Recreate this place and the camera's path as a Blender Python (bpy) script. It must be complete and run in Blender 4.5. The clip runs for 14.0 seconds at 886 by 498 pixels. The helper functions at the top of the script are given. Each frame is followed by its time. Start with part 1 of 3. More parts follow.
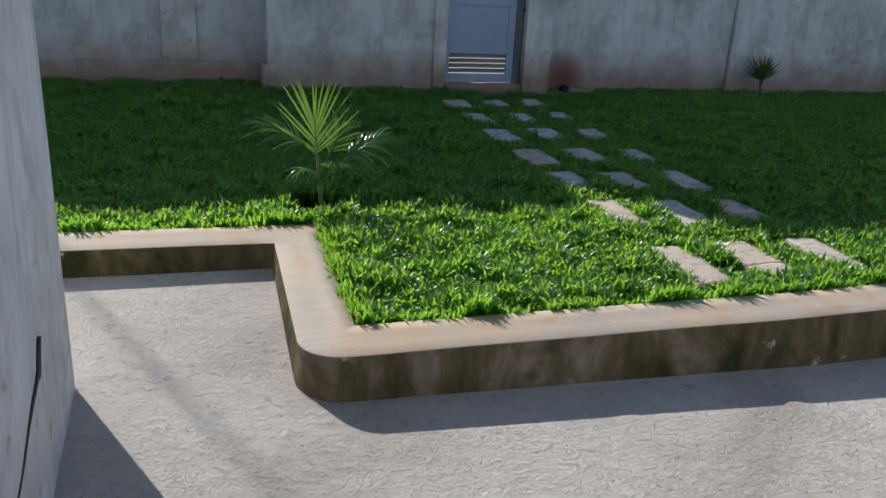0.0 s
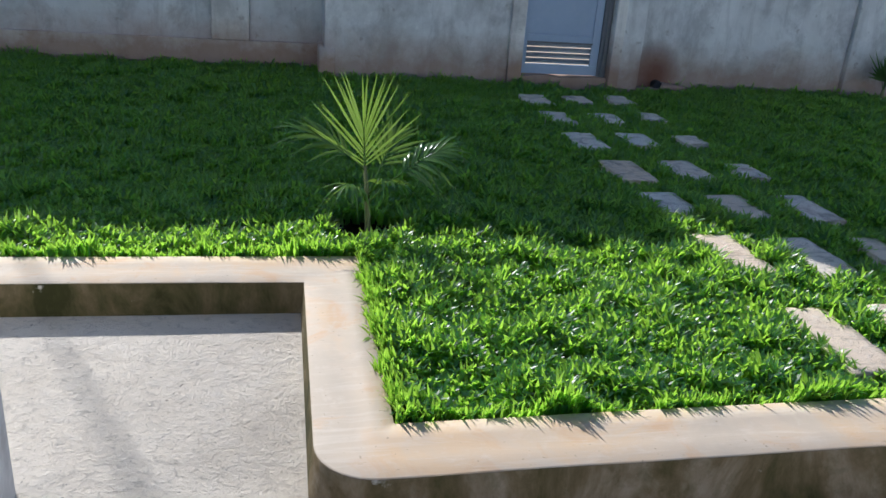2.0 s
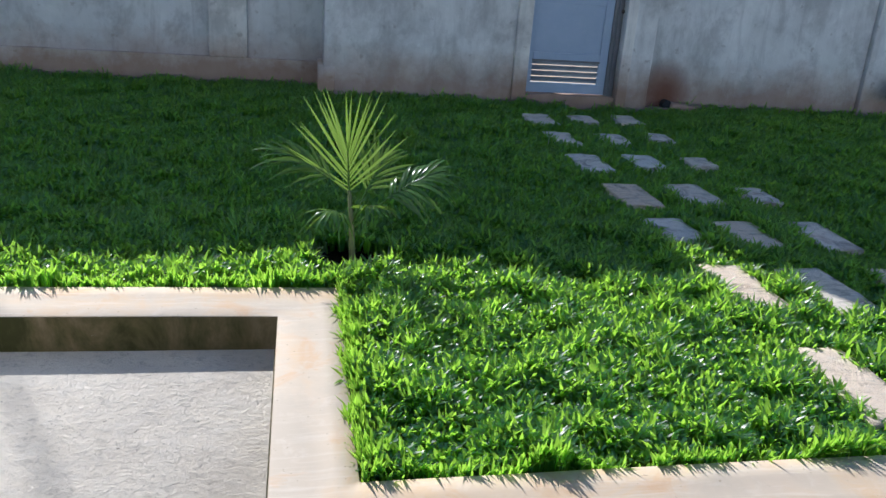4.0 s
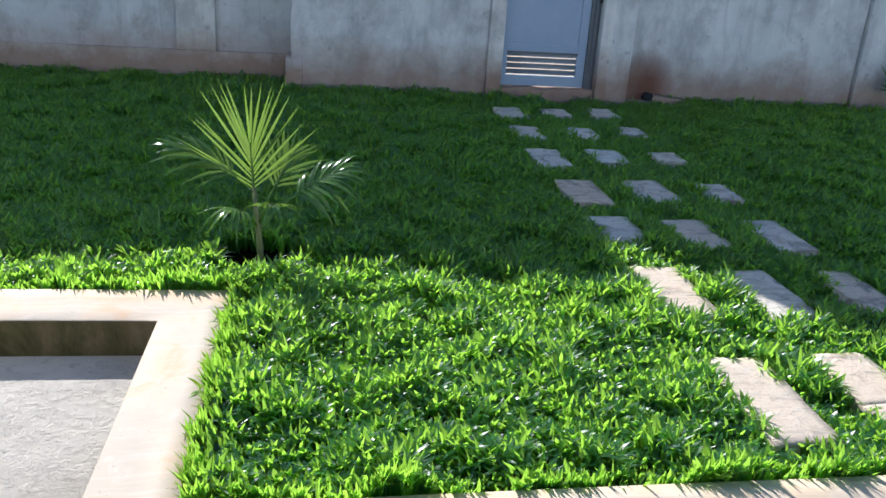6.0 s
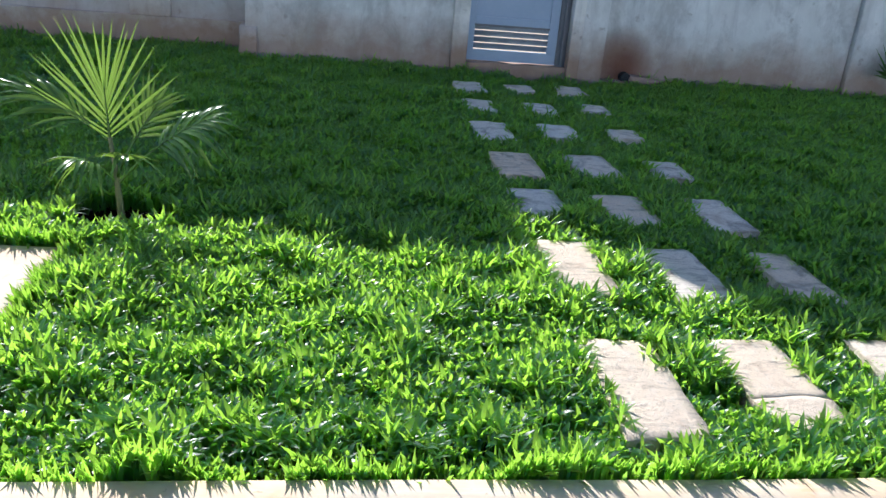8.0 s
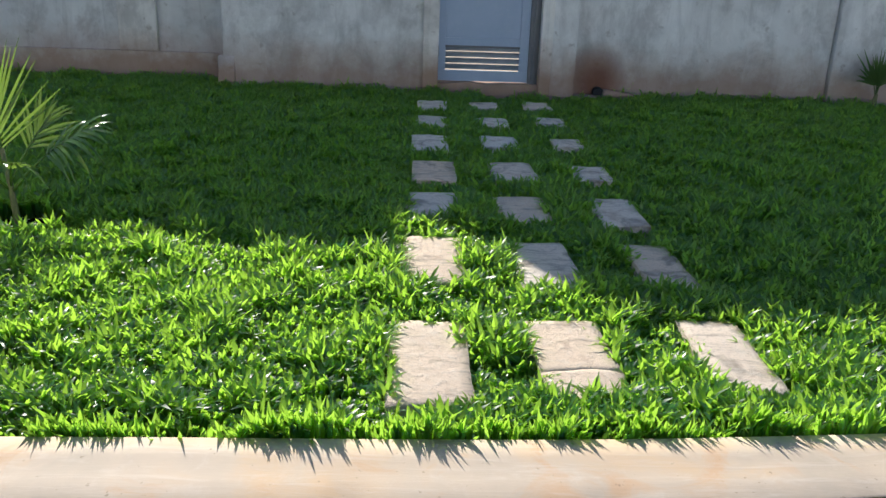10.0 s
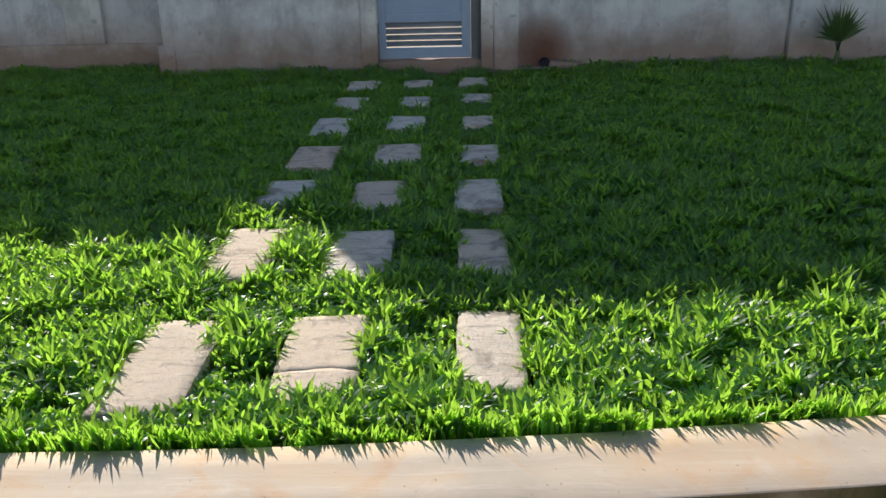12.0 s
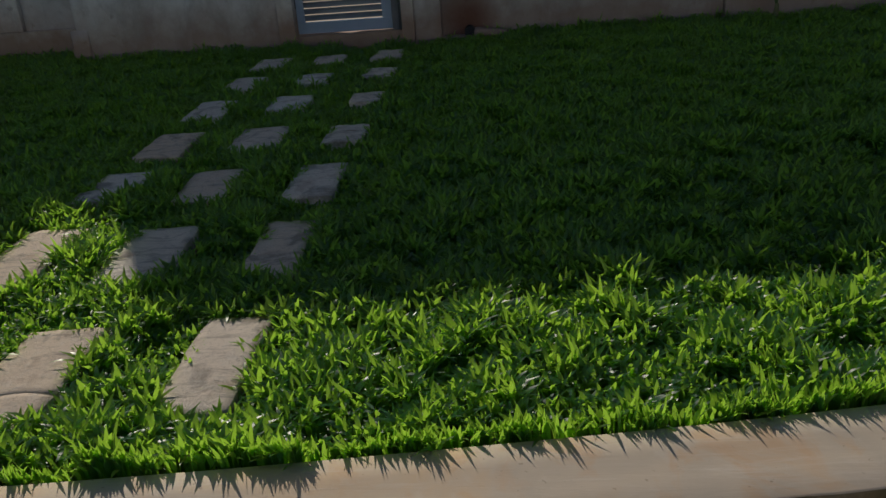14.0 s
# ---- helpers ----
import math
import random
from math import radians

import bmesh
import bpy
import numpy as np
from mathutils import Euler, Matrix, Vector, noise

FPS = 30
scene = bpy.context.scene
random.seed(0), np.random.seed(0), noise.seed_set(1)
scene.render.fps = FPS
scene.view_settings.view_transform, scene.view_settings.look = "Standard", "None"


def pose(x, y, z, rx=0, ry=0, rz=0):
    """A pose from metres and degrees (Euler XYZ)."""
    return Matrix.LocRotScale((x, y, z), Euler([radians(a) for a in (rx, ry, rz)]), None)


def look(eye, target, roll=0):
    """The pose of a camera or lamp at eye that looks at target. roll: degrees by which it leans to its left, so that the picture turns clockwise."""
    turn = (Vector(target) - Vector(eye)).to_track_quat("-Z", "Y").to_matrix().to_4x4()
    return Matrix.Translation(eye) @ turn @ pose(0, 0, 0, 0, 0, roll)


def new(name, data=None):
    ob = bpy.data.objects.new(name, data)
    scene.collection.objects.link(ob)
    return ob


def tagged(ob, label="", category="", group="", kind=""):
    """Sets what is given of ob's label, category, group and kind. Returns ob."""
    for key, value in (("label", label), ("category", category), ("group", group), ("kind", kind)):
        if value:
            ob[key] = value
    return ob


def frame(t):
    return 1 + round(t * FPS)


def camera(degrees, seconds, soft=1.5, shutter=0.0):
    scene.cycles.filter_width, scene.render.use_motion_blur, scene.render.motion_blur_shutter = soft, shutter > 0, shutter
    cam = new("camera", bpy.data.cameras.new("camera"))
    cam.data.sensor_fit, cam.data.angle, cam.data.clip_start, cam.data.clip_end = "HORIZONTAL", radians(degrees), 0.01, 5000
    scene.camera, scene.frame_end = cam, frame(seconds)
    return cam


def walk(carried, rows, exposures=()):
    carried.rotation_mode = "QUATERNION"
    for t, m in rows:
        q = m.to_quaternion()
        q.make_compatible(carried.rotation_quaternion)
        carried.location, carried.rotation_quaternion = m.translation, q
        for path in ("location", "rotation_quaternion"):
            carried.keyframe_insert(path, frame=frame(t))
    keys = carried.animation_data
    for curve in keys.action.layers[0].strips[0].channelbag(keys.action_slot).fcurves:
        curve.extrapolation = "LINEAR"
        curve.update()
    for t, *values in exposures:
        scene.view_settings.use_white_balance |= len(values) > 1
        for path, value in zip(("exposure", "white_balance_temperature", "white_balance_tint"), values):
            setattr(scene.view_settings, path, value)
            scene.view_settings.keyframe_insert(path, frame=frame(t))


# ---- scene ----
cam = camera(56.2, 14.0)
PATH = [
    (0, (0.536, 0.443, 1.593), (1.062, 2.248, 0.911), 3.2),
    (0.5, (0.592, 0.582, 1.591), (1.066, 2.401, 0.907), 3.1),
    (1, (0.622, 0.75, 1.587), (1.056, 2.576, 0.897), 3.5),
    (1.5, (0.667, 1.049, 1.546), (1.075, 2.876, 0.841), 4.0),
    (2, (0.732, 1.36, 1.538), (1.112, 3.181, 0.804), 4.4),
    (4.5, (0.965, 1.6, 1.514), (1.304, 3.444, 0.818), 4.1),
    (5, (1.088, 1.65, 1.515), (1.414, 3.494, 0.811), 3.8),
    (5.5, (1.22, 1.699, 1.498), (1.536, 3.543, 0.791), 4.1),
    (6, (1.391, 1.69, 1.504), (1.678, 3.536, 0.789), 3.9),
    (6.5, (1.534, 1.705, 1.502), (1.802, 3.549, 0.777), 4.1),
    (7, (1.684, 1.743, 1.466), (1.94, 3.585, 0.731), 4.5),
    (7.5, (1.831, 1.932, 1.369), (2.083, 3.774, 0.633), 5.0),
    (10, (2.771, 1.732, 1.239), (2.84, 3.62, 0.581), 2.1),
    (10.5, (2.97, 1.665, 1.274), (3.003, 3.549, 0.602), 1.2),
    (11, (3.205, 1.646, 1.299), (3.196, 3.525, 0.614), 0.8),
    (11.5, (3.422, 1.696, 1.29), (3.396, 3.57, 0.592), -0.1),
    (12, (3.668, 1.842, 1.266), (3.609, 3.708, 0.549), -1.4),
    (12.5, (3.894, 1.922, 1.257), (3.821, 3.781, 0.523), -1.9),
    (13, (4.103, 1.95, 1.249), (4.017, 3.805, 0.507), -2.4),
    (13.5, (4.297, 2.014, 1.227), (4.187, 3.863, 0.473), -3.4),
    (14, (4.474, 2.118, 1.223), (4.346, 3.954, 0.439), -4.4),
]
walk(cam, [(t, look(eye, target, roll)) for t, eye, target, roll in PATH],
     exposures=[(0.0, -0.20, 6050, 10), (1.0, 0.08, 6050, 10), (2.0, 0.27, 5950, 10), (4.5, 0.44, 5850, 10), (5.5, 0.58, 5850, 10), (7.5, 0.80, 5850, 10),
                (10.0, 0.5, 6500, 10), (11.0, 0.20, 6550, 10), (12.5, 0.42, 6700, 10), (13.5, 0.66, 6900, 10), (14.0, -1.12, 6900, 10)])

# ---- light ----
SUN_WAY = Vector((-0.60, 1.23, 1.0)).normalized()      # towards the sun
world = bpy.data.worlds.new("sky")
scene.world = world
world.use_nodes = True
wn = world.node_tree
sky = wn.nodes.new("ShaderNodeTexSky")
sky.sky_type = "NISHITA"
sky.sun_disc = False
sky.sun_elevation = math.asin(SUN_WAY.z)
sky.sun_rotation = math.atan2(SUN_WAY.x, SUN_WAY.y)
sky.dust_density = 0.4
sky.ozone_density = 2.2
wn.nodes["Background"].inputs["Strength"].default_value = 0.104
wn.links.new(sky.outputs[0], wn.nodes["Background"].inputs["Color"])
sun = new("sun", bpy.data.lights.new("sun", "SUN"))
sun.data.energy = 5.0
sun.data.angle = radians(0.55)
sun.data.color = (1.0, 0.94, 0.86)
sun.matrix_world = look(SUN_WAY * 30, (0, 0, 0))
scene.view_settings.exposure = 0.0


# ---- materials ----
def material(name, rough=0.8, spec=0.3, metal=0.0):
    m = bpy.data.materials.new(name)
    m.use_nodes = True
    b = m.node_tree.nodes["Principled BSDF"]
    b.inputs["Roughness"].default_value = rough
    b.inputs["Specular IOR Level"].default_value = spec
    b.inputs["Metallic"].default_value = metal
    return m, m.node_tree, b


def coords(nt, scale=(1, 1, 1), space="Object"):
    tc = nt.nodes.new("ShaderNodeTexCoord")
    mp = nt.nodes.new("ShaderNodeMapping")
    mp.inputs["Scale"].default_value = scale
    nt.links.new(tc.outputs[space], mp.inputs["Vector"])
    return mp.outputs[0]


def noise_tex(nt, vec, scale, detail=6.0, rough=0.6, distort=0.0):
    n = nt.nodes.new("ShaderNodeTexNoise")
    n.inputs["Scale"].default_value = scale
    n.inputs["Detail"].default_value = detail
    n.inputs["Roughness"].default_value = rough
    n.inputs["Distortion"].default_value = distort
    nt.links.new(vec, n.inputs["Vector"])
    return n.outputs["Fac"]


def ramp(nt, fac, stops):
    r = nt.nodes.new("ShaderNodeValToRGB")
    els = r.color_ramp.elements
    while len(els) < len(stops):
        els.new(0.5)
    for e, (p, c) in zip(els, stops):
        e.position = p
        e.color = (*c, 1) if len(c) == 3 else c
    nt.links.new(fac, r.inputs["Fac"])
    return r.outputs["Color"]


def grey(v):
    return (v, v, v)


def mix(nt, fac, a, b, mode="MIX"):
    n = nt.nodes.new("ShaderNodeMix")
    n.data_type = "RGBA"
    n.blend_type = mode
    for value, socket in ((fac, n.inputs[0]), (a, n.inputs[6]), (b, n.inputs[7])):
        if isinstance(value, bpy.types.NodeSocket):
            nt.links.new(value, socket)
        elif isinstance(value, (int, float)):
            socket.default_value = value
        else:
            socket.default_value = (*value, 1)
    return n.outputs[2]


def arith(nt, op, a, b=0.0, c=0.0):
    n = nt.nodes.new("ShaderNodeMath")
    n.operation = op
    for value, socket in zip((a, b, c), n.inputs):
        if isinstance(value, bpy.types.NodeSocket):
            nt.links.new(value, socket)
        else:
            socket.default_value = value
    return n.outputs[0]


def span(nt, v, lo, hi):
    n = nt.nodes.new("ShaderNodeMapRange")
    n.inputs["From Min"].default_value = lo
    n.inputs["From Max"].default_value = hi
    nt.links.new(v, n.inputs["Value"])
    return n.outputs[0]


def bump(nt, b, height, strength=0.3, distance=0.01):
    n = nt.nodes.new("ShaderNodeBump")
    n.inputs["Strength"].default_value = strength
    n.inputs["Distance"].default_value = distance
    nt.links.new(height, n.inputs["Height"])
    nt.links.new(n.outputs[0], b.inputs["Normal"])


def split(nt, vec):
    n = nt.nodes.new("ShaderNodeSeparateXYZ")
    nt.links.new(vec, n.inputs[0])
    return n.outputs


def plaster(name, tone, soil=0.6, rust=False):
    """Weathered cement plaster with clouds, streaks, pits and red earth splashed up from the ground."""
    m, nt, b = material(name, 0.86, 0.25)
    v = coords(nt)
    big = noise_tex(nt, v, 1.3, 5, 0.6, 0.4)
    mid = noise_tex(nt, v, 7.0, 8, 0.7, 0.3)
    fine = noise_tex(nt, v, 90, 4, 0.7)
    streak = noise_tex(nt, coords(nt, (5, 5, 0.55)), 1.7, 6, 0.6, 0.5)
    c = ramp(nt, big, [(0.3, [t * 0.60 for t in tone]), (0.5, tone), (0.68, [min(1, t * 1.28) for t in tone])])
    c = mix(nt, span(nt, mid, 0.35, 0.75), c, [t * 1.15 for t in tone])
    c = mix(nt, arith(nt, "MULTIPLY", span(nt, streak, 0.52, 0.72), 0.40), c, [t * 0.50 for t in tone])
    spots = noise_tex(nt, v, 11, 3, 0.5)
    c = mix(nt, arith(nt, "MULTIPLY", span(nt, spots, 0.66, 0.74), 0.4), c, (0.17, 0.13, 0.09))
    blot = noise_tex(nt, coords(nt, (1, 1, 0.6)), 3.2, 9, 0.70, 0.3)
    c = mix(nt, arith(nt, "MULTIPLY", span(nt, blot, 0.50, 0.62), 0.55), c, [t * 0.58 for t in tone])
    c = mix(nt, arith(nt, "MULTIPLY", span(nt, blot, 0.44, 0.34), 0.5), c, [min(1, t * 1.35) for t in tone])
    x, y, z = split(nt, v)
    wave = noise_tex(nt, v, 3.0, 6, 0.7)
    edge = arith(nt, "ADD", z, arith(nt, "MULTIPLY", wave, -0.55))
    splash = arith(nt, "MULTIPLY", span(nt, edge, 0.34, 0.0), soil)
    c = mix(nt, splash, c, (0.30, 0.165, 0.10))
    if rust:
        dx = arith(nt, "MULTIPLY", arith(nt, "SUBTRACT", x, 4.33), 3.6)
        dz = arith(nt, "MULTIPLY", arith(nt, "SUBTRACT", z, 0.30), 3.2)
        d = arith(nt, "ADD", arith(nt, "MULTIPLY", dx, dx), arith(nt, "MULTIPLY", dz, dz))
        d = arith(nt, "ADD", d, arith(nt, "MULTIPLY", wave, 0.9))
        c = mix(nt, arith(nt, "MULTIPLY", span(nt, d, 1.5, 0.45), 0.85), c, (0.16, 0.055, 0.025))
    nt.links.new(c, b.inputs["Base Color"])
    bump(nt, b, arith(nt, "ADD", mid, arith(nt, "MULTIPLY", fine, 0.25)), 0.6, 0.010)
    return m


WALL = plaster("cement_plaster", (0.64, 0.64, 0.625), 0.7, True)
WALL_PANEL = plaster("cement_panel", (0.56, 0.56, 0.55), 0.65)
JAMB = plaster("smooth_cement", (0.66, 0.64, 0.60), 0.8)
HOUSE = plaster("house_plaster", (0.70, 0.71, 0.72), 0.1)


def driveway_material():
    m, nt, b = material("driveway_concrete", 0.9, 0.2)
    v = coords(nt)
    big = noise_tex(nt, v, 0.9, 5, 0.6, 0.5)
    mid = noise_tex(nt, v, 9, 8, 0.75, 0.2)
    brushed = noise_tex(nt, coords(nt, (1, 1.25, 1)), 24, 10, 0.74, 0.8)
    fine = noise_tex(nt, v, 140, 3, 0.7)
    c = ramp(nt, big, [(0.36, (0.57, 0.51, 0.435)), (0.5, (0.75, 0.68, 0.585)), (0.62, (0.82, 0.755, 0.66))])
    c = mix(nt, arith(nt, "MULTIPLY", span(nt, mid, 0.45, 0.75), 0.5), c, (0.60, 0.57, 0.53))
    c = mix(nt, arith(nt, "MULTIPLY", span(nt, brushed, 0.53, 0.68), 0.52), c, (0.25, 0.225, 0.195))
    pits = noise_tex(nt, v, 55, 2, 0.5)
    c = mix(nt, arith(nt, "MULTIPLY", span(nt, pits, 0.70, 0.76), 0.6), c, (0.14, 0.12, 0.10))
    nt.links.new(c, b.inputs["Base Color"])
    h = arith(nt, "ADD", arith(nt, "MULTIPLY", brushed, 1.2), arith(nt, "ADD", mid, arith(nt, "MULTIPLY", fine, 0.35)))
    bump(nt, b, h, 1.0, 0.018)
    return m


DRIVE = driveway_material()


def kerb_top_material():
    m, nt, b = material("kerb_screed", 0.72, 0.3)
    v = coords(nt)
    big = noise_tex(nt, v, 2.2, 5, 0.6, 0.6)
    mid = noise_tex(nt, v, 12, 7, 0.65, 0.4)
    c = ramp(nt, big, [(0.34, (0.47, 0.40, 0.32)), (0.5, (0.54, 0.445, 0.345)), (0.64, (0.59, 0.43, 0.28))])
    c = mix(nt, arith(nt, "MULTIPLY", span(nt, mid, 0.55, 0.8), 0.5), c, (0.66, 0.60, 0.53))
    c = mix(nt, arith(nt, "MULTIPLY", span(nt, noise_tex(nt, v, 5, 4, 0.6, 1.0), 0.54, 0.68), 0.6), c, (0.55, 0.34, 0.19))
    trowel = noise_tex(nt, coords(nt, (0.5, 5, 1)), 7, 6, 0.7, 0.8)
    c = mix(nt, arith(nt, "MULTIPLY", span(nt, trowel, 0.52, 0.70), 0.35), c, (0.68, 0.62, 0.55))
    specks = noise_tex(nt, v, 60, 2, 0.5)
    c = mix(nt, arith(nt, "MULTIPLY", span(nt, specks, 0.70, 0.76), 0.5), c, (0.20, 0.15, 0.10))
    nt.links.new(c, b.inputs["Base Color"])
    bump(nt, b, arith(nt, "ADD", mid, trowel), 0.22, 0.004)
    return m


def kerb_side_material():
    m, nt, b = material("mossy_kerb_face", 0.9, 0.2)
    v = coords(nt)
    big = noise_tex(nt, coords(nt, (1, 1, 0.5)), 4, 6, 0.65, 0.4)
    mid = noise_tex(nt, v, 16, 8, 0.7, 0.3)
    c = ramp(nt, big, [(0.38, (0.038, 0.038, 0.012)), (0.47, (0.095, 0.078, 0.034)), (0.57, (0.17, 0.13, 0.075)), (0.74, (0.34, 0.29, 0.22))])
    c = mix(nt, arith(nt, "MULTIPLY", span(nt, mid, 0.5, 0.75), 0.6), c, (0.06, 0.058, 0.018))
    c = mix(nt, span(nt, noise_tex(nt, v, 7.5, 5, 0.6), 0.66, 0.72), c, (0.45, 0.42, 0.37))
    nt.links.new(c, b.inputs["Base Color"])
    bump(nt, b, mid, 0.4, 0.006)
    return m


KERB_TOP, KERB_SIDE = kerb_top_material(), kerb_side_material()


def stone_material():
    m, nt, b = material("worn_paver", 0.8, 0.3)
    info = nt.nodes.new("ShaderNodeObjectInfo")
    tc = coords(nt)
    shift = nt.nodes.new("ShaderNodeVectorMath")
    shift.operation = "ADD"
    comb = nt.nodes.new("ShaderNodeCombineXYZ")
    k = arith(nt, "MULTIPLY", info.outputs["Random"], 37.0)
    for n in range(3):
        nt.links.new(k, comb.inputs[n])
    nt.links.new(tc, shift.inputs[0])
    nt.links.new(comb.outputs[0], shift.inputs[1])
    v = shift.outputs[0]
    big = noise_tex(nt, v, 5, 6, 0.65, 0.8)
    mid = noise_tex(nt, v, 22, 8, 0.75, 0.4)
    pale = mix(nt, info.outputs["Random"], (0.78, 0.74, 0.67), (0.74, 0.59, 0.45))
    c = mix(nt, arith(nt, "MULTIPLY", span(nt, big, 0.54, 0.64), 0.58), pale, (0.13, 0.11, 0.09))
    c = mix(nt, arith(nt, "MULTIPLY", span(nt, mid, 0.50, 0.68), 0.5), c, (0.72, 0.67, 0.60))
    stretch = nt.nodes.new("ShaderNodeMapping")
    stretch.inputs["Scale"].default_value = (2.2, 13, 3)
    nt.links.new(v, stretch.inputs["Vector"])
    rub = noise_tex(nt, stretch.outputs[0], 2.4, 7, 0.72, 0.6)
    c = mix(nt, arith(nt, "MULTIPLY", span(nt, rub, 0.53, 0.66), 0.55), c, (0.24, 0.20, 0.165))
    grain = noise_tex(nt, v, 70, 6, 0.8, 1.5)
    c = mix(nt, arith(nt, "MULTIPLY", span(nt, grain, 0.53, 0.66), 0.5), c, (0.16, 0.13, 0.10))
    c = mix(nt, arith(nt, "MULTIPLY", span(nt, noise_tex(nt, v, 9, 3, 0.5), 0.6, 0.7), 0.35), c, (0.30, 0.17, 0.10))
    nt.links.new(c, b.inputs["Base Color"])
    bump(nt, b, arith(nt, "ADD", arith(nt, "MULTIPLY", big, 0.6), arith(nt, "ADD", mid, arith(nt, "MULTIPLY", grain, 0.5))), 0.9, 0.012)
    return m


STONE = stone_material()


def leaf_material(name, dark, light, through_colour, glow=0.45, rough=0.42, shine=0.5):
    """Leaf skin with light passing through it; tone varies leaf by leaf."""
    m, nt, b = material(name, rough, shine)
    geo = nt.nodes.new("ShaderNodeNewGeometry")
    patch = noise_tex(nt, coords(nt), 1.1, 4, 0.6)
    r = arith(nt, "ADD", arith(nt, "MULTIPLY", geo.outputs["Random Per Island"], 0.7), arith(nt, "MULTIPLY", patch, 0.3))
    c = ramp(nt, r, [(0.1, dark), (0.75, light)])
    nt.links.new(c, b.inputs["Base Color"])
    tr = nt.nodes.new("ShaderNodeBsdfTranslucent")
    tc = mix(nt, r, [v * 0.75 for v in through_colour], through_colour)
    nt.links.new(tc, tr.inputs["Color"])
    sh = nt.nodes.new("ShaderNodeMixShader")
    sh.inputs[0].default_value = glow
    nt.links.new(b.outputs[0], sh.inputs[1])
    nt.links.new(tr.outputs[0], sh.inputs[2])
    nt.links.new(sh.outputs[0], nt.nodes["Material Output"].inputs["Surface"])
    return m


GRASS = leaf_material("grass_blade", (0.012, 0.060, 0.048), (0.028, 0.108, 0.070), (0.55, 0.95, 0.085), 0.56, 0.34, 0.7)
PALM_LEAF = leaf_material("palm_leaflet", (0.05, 0.12, 0.03), (0.10, 0.20, 0.05), (0.33, 0.52, 0.07), 0.36, 0.20)
PALM_DARK = leaf_material("fan_palm_leaf", (0.030, 0.075, 0.018), (0.06, 0.12, 0.03), (0.20, 0.38, 0.06), 0.35)


def plain(name, tones, scale, rough=0.85, spec=0.25, metal=0.0, rel=0.3, depth=0.01):
    m, nt, b = material(name, rough, spec, metal)
    v = coords(nt)
    big = noise_tex(nt, v, scale, 6, 0.65, 0.3)
    mid = noise_tex(nt, v, scale * 7, 6, 0.7)
    c = ramp(nt, big, [(0.3, tones[0]), (0.7, tones[1])])
    c = mix(nt, arith(nt, "MULTIPLY", span(nt, mid, 0.5, 0.8), 0.4), c, tones[2])
    nt.links.new(c, b.inputs["Base Color"])
    bump(nt, b, mid, rel, depth)
    return m


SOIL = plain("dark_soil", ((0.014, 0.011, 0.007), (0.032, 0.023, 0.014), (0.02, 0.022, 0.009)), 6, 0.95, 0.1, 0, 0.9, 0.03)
EARTH = plain("pale_earth", ((0.42, 0.33, 0.24), (0.52, 0.43, 0.33), (0.58, 0.50, 0.41)), 1.5, 0.95, 0.1)
DOOR_PAINT = plain("blue_grey_paint", ((0.31, 0.40, 0.53), (0.36, 0.45, 0.58), (0.42, 0.49, 0.59)), 2.5, 0.42, 0.45, 0, 0.05, 0.002)
FRAME_PAINT = plain("dark_grey_paint", ((0.13, 0.14, 0.155), (0.18, 0.19, 0.205), (0.22, 0.21, 0.20)), 4, 0.5, 0.4, 0, 0.1, 0.002)
SLAT_METAL = plain("grey_slat_paint", ((0.20, 0.24, 0.30), (0.27, 0.31, 0.37), (0.33, 0.31, 0.28)), 9, 0.42, 0.45, 0, 0.1, 0.002)
DARK_METAL = plain("dark_metal", ((0.05, 0.045, 0.04), (0.09, 0.08, 0.07), (0.12, 0.08, 0.05)), 12, 0.55, 0.4, 0.6, 0.2, 0.002)
BARK = plain("palm_stem", ((0.13, 0.15, 0.06), (0.22, 0.23, 0.10), (0.28, 0.24, 0.14)), 18, 0.7, 0.3)
# near-black that stands in for shade inside the crack and the drain hole
HOLE_SHADE = plain("hole_shade_black", ((0.012, 0.013, 0.015), (0.03, 0.032, 0.036), (0.06, 0.06, 0.065)), 40, 0.6, 0.4, 0, 0.8, 0.01)
TIMBER = plain("grey_timber", ((0.18, 0.15, 0.12), (0.26, 0.22, 0.18), (0.30, 0.27, 0.23)), 5)


# ---- mesh helpers ----
def part(name, bm, mat, parent=None, label=""):
    me = bpy.data.meshes.new(name)
    bm.to_mesh(me)
    bm.free()
    for m in (mat if isinstance(mat, (list, tuple)) else (mat,)):
        me.materials.append(m)
    ob = new(name, me)
    if parent is not None:
        ob.parent = parent
    if label:
        ob["label"] = label
    return ob


def box(bm, x0, x1, y0, y1, z0, z1, bevel=0.0, seg=2):
    r = bmesh.ops.create_cube(bm, size=1)
    vs = r["verts"]
    for v in vs:
        v.co = Vector((x0 + (v.co.x + 0.5) * (x1 - x0), y0 + (v.co.y + 0.5) * (y1 - y0), z0 + (v.co.z + 0.5) * (z1 - z0)))
    if bevel:
        es = list({e for v in vs for e in v.link_edges})
        bmesh.ops.bevel(bm, geom=es, offset=bevel, segments=seg, affect="EDGES", profile=0.6)


def boxed(name, dims, mat, parent=None, bevel=0.0, label="", seg=2):
    bm = bmesh.new()
    box(bm, *dims, bevel, seg)
    return part(name, bm, mat, parent, label)


def smooth(ob):
    ob.data.shade_smooth()
    return ob


def structure(ob, label, category):
    return tagged(ob, label, category, kind="structure")


